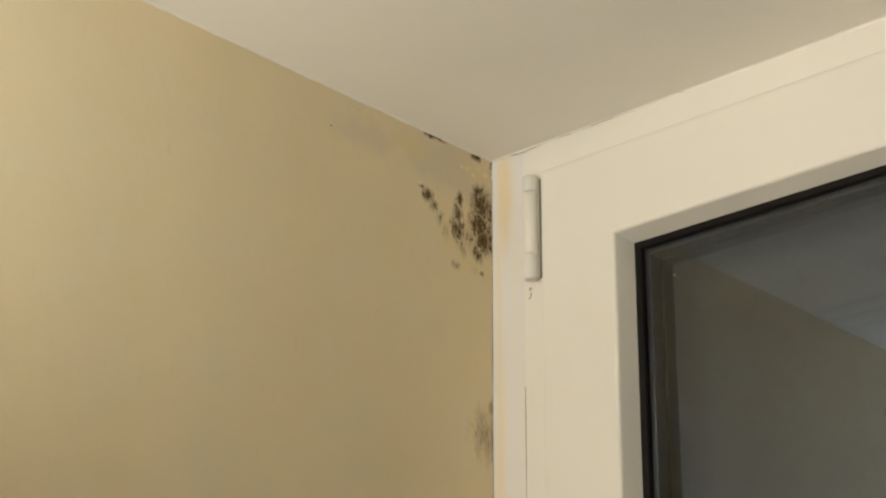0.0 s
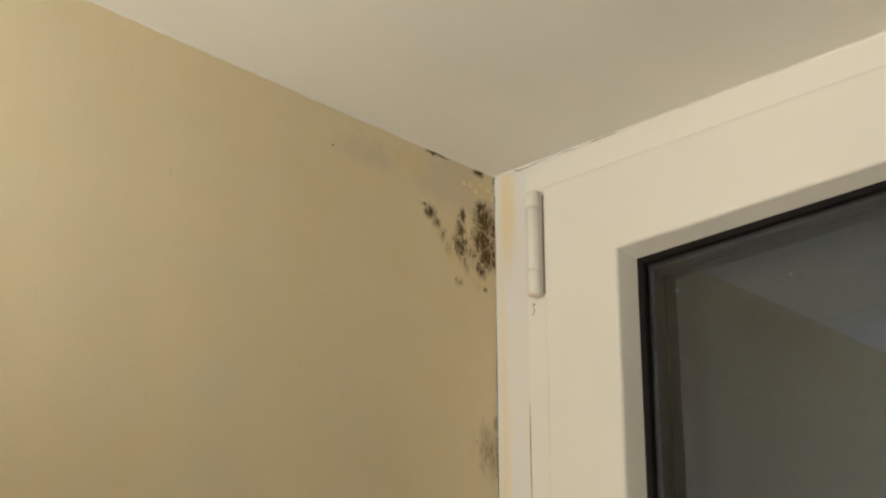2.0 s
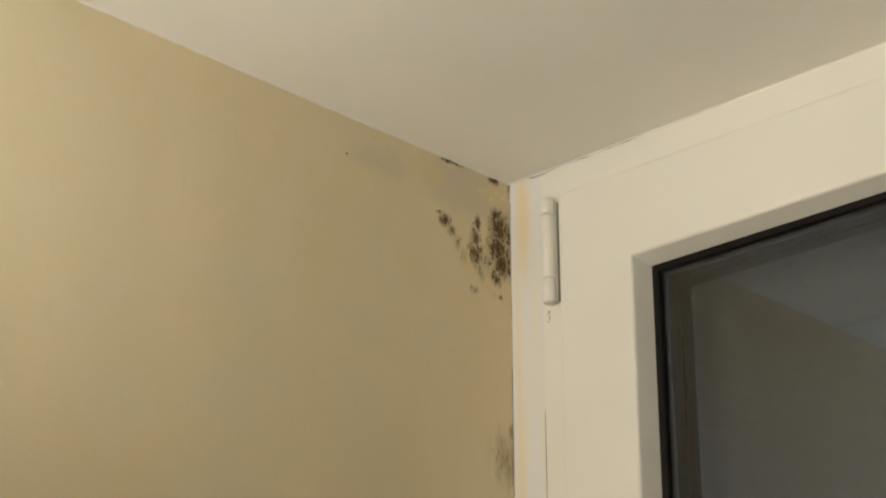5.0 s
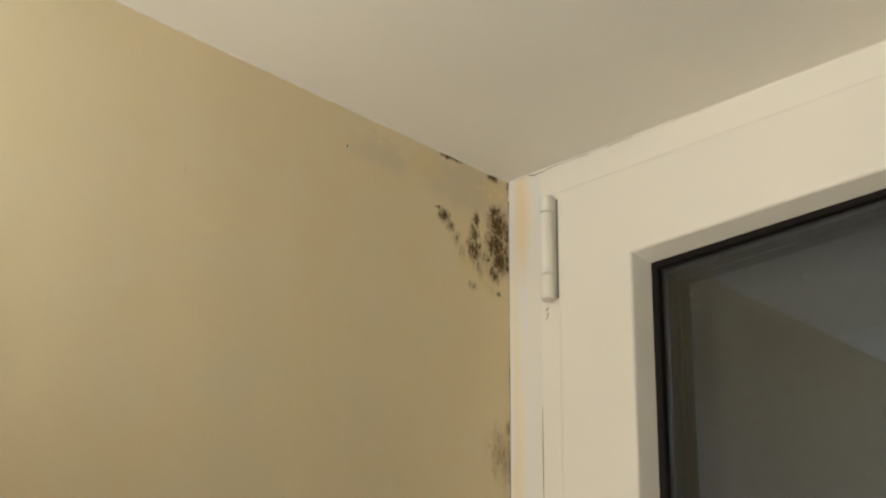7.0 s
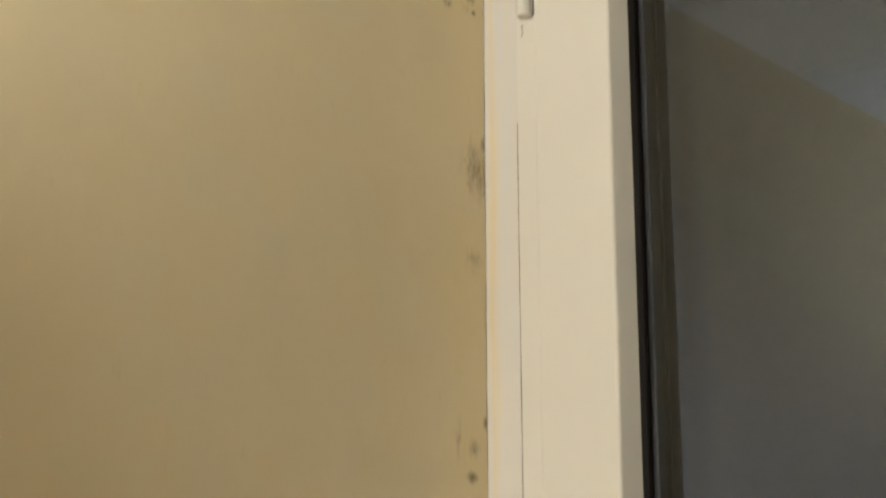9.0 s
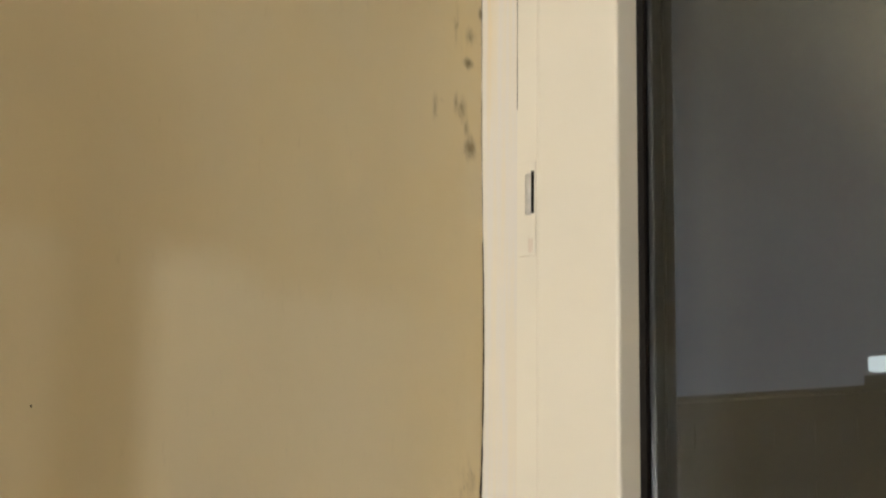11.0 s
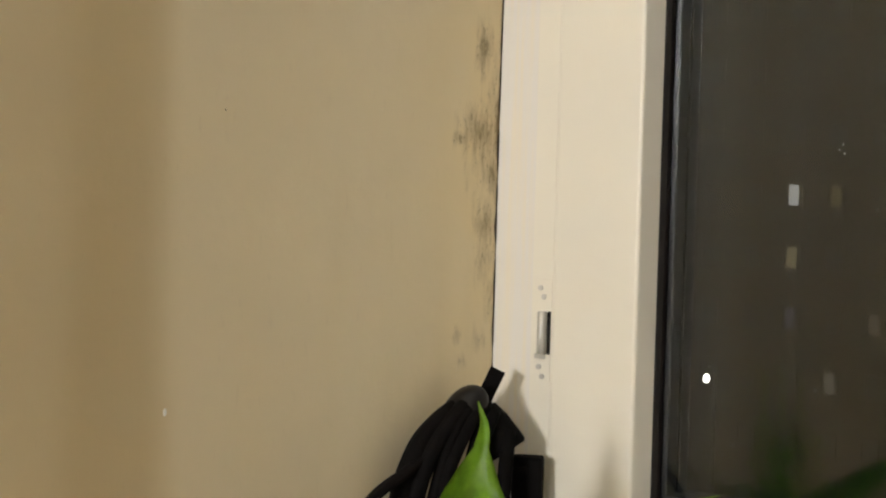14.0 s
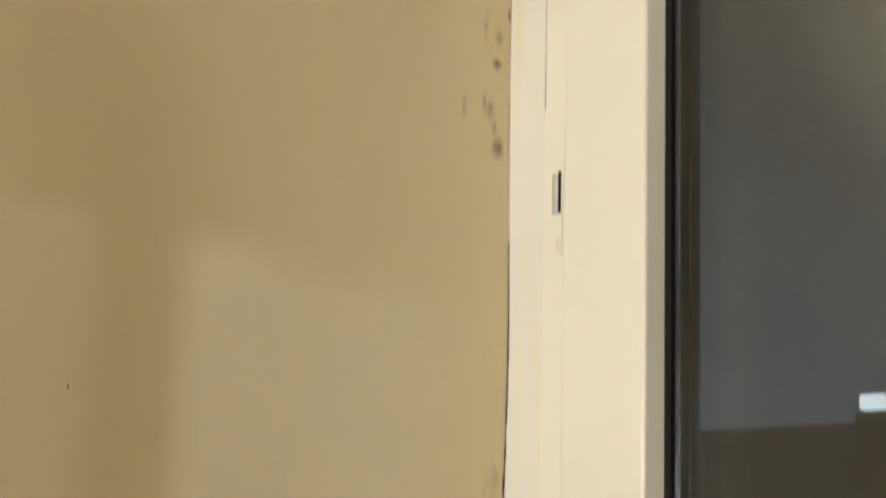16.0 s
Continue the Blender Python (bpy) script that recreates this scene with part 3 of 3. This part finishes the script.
# specks of paint and dried drops on the pane
bm = bmesh.new()
rnd = random.Random(9)
for x, z, r in ((0.259, 1.435, 0.0008), (0.306, 1.441, 0.0009), (0.3075, 1.434, 0.0010), (0.303, 1.437, 0.0007), (0.336, 1.392, 0.0009), (0.186, 2.395, 0.0009), (0.247, 2.314, 0.0008), (0.262, 2.283, 0.0008), (0.300, 2.380, 0.0010), (0.25, 1.53, 0.0007), (0.31, 1.56, 0.0008), (0.22, 1.20, 0.0008), (0.29, 1.25, 0.0008)):
    t = bmesh.new()
    bmesh.ops.create_icosphere(t, subdivisions=1, radius=1)
    for v in t.verts:
        v.co = Vector((x + v.co.x * r * 0.75, 0.0199 + v.co.y * 0.0003, z + v.co.z * r * rnd.uniform(0.7, 1.3)))
    me = bpy.data.meshes.new("t")
    t.to_mesh(me)
    t.free()
    bm.from_mesh(me)
    bpy.data.meshes.remove(me)
tagged(part("glass_specks", bm, SPECK), "small white specks on the window pane", "specks", kind="stuff")


# ---- on the sill ----
def cable_bundle():
    top = tagged(new("cable_bundle"), "bundle of thick black cables leaning in the mouldy corner", "cables")
    top.location = (0.04, -0.10, WIN_B)
    off = Matrix.Translation((-0.04, 0.10, -WIN_B))

    def put(name, bm, mat, parent=top, label=""):
        bmesh.ops.transform(bm, matrix=off, verts=bm.verts[:])
        return part(name, bm, mat, parent, label)

    runs = [
        [(0.024, -0.058, 1.228), (0.026, -0.088, 1.215), (0.024, -0.125, 1.180), (0.026, -0.150, 1.120), (0.030, -0.160, 1.035)],
        [(0.034, -0.060, 1.222), (0.036, -0.090, 1.202), (0.036, -0.118, 1.160), (0.038, -0.130, 1.100), (0.040, -0.135, 1.032)],
        [(0.042, -0.058, 1.216), (0.046, -0.080, 1.190), (0.048, -0.100, 1.140), (0.050, -0.105, 1.080), (0.050, -0.105, 1.032)],
        [(0.018, -0.066, 1.224), (0.016, -0.110, 1.205), (0.015, -0.140, 1.168), (0.017, -0.155, 1.110), (0.02, -0.175, 1.034)],
        [(0.052, -0.052, 1.200), (0.058, -0.064, 1.170), (0.062, -0.075, 1.120), (0.062, -0.080, 1.032)],
        [(0.030, -0.072, 1.212), (0.030, -0.100, 1.180), (0.030, -0.120, 1.130), (0.030, -0.125, 1.032)],
        [(0.038, -0.052, 1.210), (0.041, -0.074, 1.200), (0.044, -0.094, 1.165), (0.046, -0.112, 1.110), (0.046, -0.118, 1.032)],
        [(0.012, -0.070, 1.218), (0.010, -0.098, 1.208), (0.010, -0.128, 1.185), (0.011, -0.150, 1.140), (0.012, -0.168, 1.032)],
        [(0.016, -0.062, 1.206), (0.014, -0.088, 1.176), (0.014, -0.104, 1.126), (0.016, -0.112, 1.032)],
        [(0.014, -0.076, 1.208), (0.012, -0.108, 1.180), (0.012, -0.130, 1.130), (0.014, -0.138, 1.032)],
        [(0.028, -0.066, 1.226), (0.030, -0.094, 1.206), (0.031, -0.116, 1.170), (0.034, -0.142, 1.105), (0.036, -0.150, 1.032)],
    ]
    for i, run in enumerate(runs):
        put("cable", tube(curve_points(run, 8), 0.0074 - 0.0012 * (i % 3), 12), CABLE)
    put("strap", tube(curve_points([(0.024, -0.104, 1.188), (0.020, -0.150, 1.172), (0.018, -0.195, 1.150), (0.030, -0.236, 1.104), (0.04, -0.235, 1.034)], 8), 0.0048, 8), STRAP)
    cup = bmesh.new()
    bmesh.ops.create_uvsphere(cup, u_segments=20, v_segments=14, radius=1)
    for v in cup.verts:
        v.co = pose(0.020, -0.071, 1.214, 0, 35, 20) @ Vector((v.co.x * 0.0175, v.co.y * 0.0165, v.co.z * 0.0260))
    for f in cup.faces:
        f.smooth = True
    put("plug_cover", cup, RUBBER, top, "dull grey rubber plug cover")
    cone = turned(0, 0, [(-0.022, 0.0120), (-0.019, 0.0160), (-0.006, 0.0190), (0.012, 0.0204), (0.018, 0.0204), (0.020, 0.0190)], 18)
    bmesh.ops.transform(cone, matrix=Matrix.Translation((0.034, -0.050, 1.197)) @ Vector((0.50, 0.20, -0.75)).to_track_quat("Z", "Y").to_matrix().to_4x4(), verts=cone.verts[:])
    put("connector", cone, CABLE)
    tab = box(-0.0066, 0.0066, -0.0018, 0.0018, -0.020, 0.018, 0.0008)
    bmesh.ops.transform(tab, matrix=pose(0.0245, -0.043, 1.232, 0, 24, 30), verts=tab.verts[:])
    put("strap_end", tab, STRAP)
    return top


cable_bundle()

adapter = tagged(part("power_adapter", box(-0.013, 0.013, -0.010, 0.010, 0.0, 0.158, 0.003), CABLE), "black power adapter standing upright on the sill", "power adapter")
adapter.location, adapter.rotation_euler = (0.0560, -0.028, WIN_B), (0, 0, radians(30))
part("ridge", box(-0.0115, 0.0, -0.0118, -0.0098, 0.02, 0.150, 0.0008), STRAP, adapter)


def leaf(points, widths, normal_hint, curl=0.5, rows=26):
    """A pointed blade along a bent midrib, folded a little along it."""
    mid = curve_points(points, rows // (len(points) - 1) + 1)
    bm = bmesh.new()
    n = len(mid)
    lines = []
    for i, p in enumerate(mid):
        d = (mid[min(i + 1, n - 1)] - mid[max(i - 1, 0)]).normalized()
        side = d.cross(Vector(normal_hint)).normalized()
        up = side.cross(d).normalized()
        t = i / (n - 1)
        w = np.interp(t, np.linspace(0, 1, len(widths)), widths)
        lines.append([bm.verts.new(p + side * w * s + up * (abs(s) ** 0.8 * w * curl + 0.16 * w * math.sin(13 * t + 3.1 * s) + 0.07 * w * math.cos(27 * t - 5 * s))) for s in (-1, -0.75, -0.4, 0, 0.4, 0.75, 1)])
    for a, b in zip(lines, lines[1:]):
        for j in range(6):
            bm.faces.new((a[j], a[j + 1], b[j + 1], b[j])).smooth = True
    bmesh.ops.solidify(bm, geom=bm.faces[:], thickness=0.0006)
    return bm


plant = tagged(new("potted_plant"), "green broad-leaved potted plant on the window sill", "plant")
plant.location = (0.170, -0.175, WIN_B)
back = Matrix.Translation((-0.170, 0.175, -WIN_B))
W1 = [0.003, 0.019, 0.031, 0.033, 0.018, 0.0060, 0.0042, 0.0022, 0.0006]
blades = [
    ([(0.150, -0.185, 1.075), (0.131, -0.198, 1.120), (0.1250, -0.203, 1.165), (0.1300, -0.202, 1.205), (0.1315, -0.200, 1.226), (0.1255, -0.200, 1.2435)], W1, (0.62, -0.75, 0.2)),
    ([(0.190, -0.185, 1.085), (0.235, -0.200, 1.140), (0.290, -0.205, 1.184), (0.328, -0.200, 1.1990)], [w * 0.5 for w in W1], (0.1, -0.5, 0.9)),
    ([(0.170, -0.165, 1.085), (0.175, -0.150, 1.125), (0.190, -0.130, 1.150), (0.215, -0.110, 1.158)], [w * 0.7 for w in W1], (0.3, -0.6, 0.8)),
    ([(0.160, -0.175, 1.085), (0.140, -0.150, 1.120), (0.110, -0.135, 1.140), (0.085, -0.125, 1.150)], [w * 0.6 for w in W1], (0.3, -0.6, 0.8)),
    ([(0.180, -0.195, 1.085), (0.200, -0.225, 1.120), (0.225, -0.250, 1.135), (0.250, -0.27, 1.130)], [w * 0.8 for w in W1], (0.2, -0.3, 0.9)),
]
for pts, w, nh in blades:
    bm = leaf(pts, w, nh)
    bmesh.ops.transform(bm, matrix=back, verts=bm.verts[:])
    part("leaf", bm, LEAF, plant)
    bm = tube(curve_points([(0.170, -0.175, 1.060), tuple((Vector((0.170, -0.175, 1.06)) + Vector(pts[0])) / 2), pts[0]], 4), 0.0022, 6)
    bmesh.ops.transform(bm, matrix=back, verts=bm.verts[:])
    part("stalk", bm, LEAF, plant)
pot = turned(0, 0, [(0.0, 0.034), (0.002, 0.036), (0.050, 0.044), (0.058, 0.047), (0.060, 0.0465), (0.060, 0.043), (0.050, 0.040)], 24)
part("pot", pot, POT, plant, "brown plastic flower pot")

# ---- outside, at night ----
GZ = -22.0
tagged(part("ground", box(-900, 900, 0.5, 2400, GZ - 1, GZ), GROUND), "dark ground at night", "ground", kind="structure")
house = tagged(new("apartment_building"), "dark apartment block with a few lit windows", "building")
house.location = (-36, 75, GZ)
hb = Matrix.Translation((36, -75, -GZ))


def far_part(name, bm, mat, parent=house, label=""):
    bmesh.ops.transform(bm, matrix=hb, verts=bm.verts[:])
    return part(name, bm, mat, parent, label)


far_part("wall", box(-110, 30, 75.0, 88, GZ, 10.5), FACADE)
far_part("roof", box(-110.3, 30.3, 74.7, 88.3, 10.5, 10.78, 0.05), FACADE)
box_room = far_part("roof_house", box(-34.4, -20, 76, 84, 10.78, 11.35, 0.05), FACADE)
far_part("roof_light", box(-34.05, -32.85, 75.6, 76.2, 11.45, 12.12, 0.15), glowing("white_roof_light", (0.80, 0.93, 0.93), 0.85), house, "bright white roof light")
lit = {(0, 0): ("pale", (0.75, 0.72, 0.62), 0.40), (1, 0): ("amber", (0.95, 0.72, 0.25), 0.05), (0, -1): ("straw", (1.0, 0.80, 0.38), 0.08),
       (0, -2): ("violet", (0.8, 0.75, 1.0), 0.025), (2, -2): ("dim", (1.0, 0.75, 0.5), 0.03), (1, -3): ("warm", (1.0, 0.85, 0.62), 0.05)}
DARK_PANE = material("dark_far_pane", (0.036, 0.035, 0.036), 0.5, vary=0.3, scale=0.5)
wf = mesh_of("window", ring(-0.42, 0.42, -0.55, 0.55, [(0, 0.0), (0, -0.05), (0.07, -0.05), (0.07, 0.03), (0, 0.03)]), FACADE)
pane_bm = box(-0.345, 0.345, -0.03, -0.005, -0.475, 0.475)
box(-0.02, 0.02, -0.045, -0.03, -0.475, 0.475, 0, pane_bm)
pf = mesh_of("pane", pane_bm, DARK_PANE)
for c in range(-5, 7):
    for r in range(-6, 4):
        w = new("window", wf)
        w.parent, w.location = house, (-36.7 + 1.98 * c + 36, 0.0, 0.80 + 2.70 * r - GZ)
        p = new("pane", pf)
        p.parent, p.location = w, (0, 0, 0)
        if (c, r) in lit:
            n, col, s = lit[(c, r)]
            p.data = pf.copy()
            p.data.materials[0] = glowing(n + "_window_light", col, s)
            p.scale = (0.66, 1, 0.94)
            tagged(p, "pane with a dim light behind it")

street = tagged(new("street_lamp"), "tall street lamp with a bright white head", "street lamp")
street.location = (-27.07, 50.0, GZ)
part("pole", tube([(0, 0.5, 0), (0, 0.5, 17.6), (0, 0.3, 17.75), (0, 0.0, 17.75)], [0.12, 0.07, 0.05, 0.05], 10), FACADE, street)
head = bmesh.new()
bmesh.ops.create_uvsphere(head, u_segments=14, v_segments=10, radius=1)
for v in head.verts:
    v.co = Vector((v.co.x * 0.105, v.co.y * 0.105, -GZ - 4.63 + v.co.z * 0.14))
part("lamp_head", head, glowing("street_lamp_light", (1.0, 0.93, 0.78), 6.0), street)
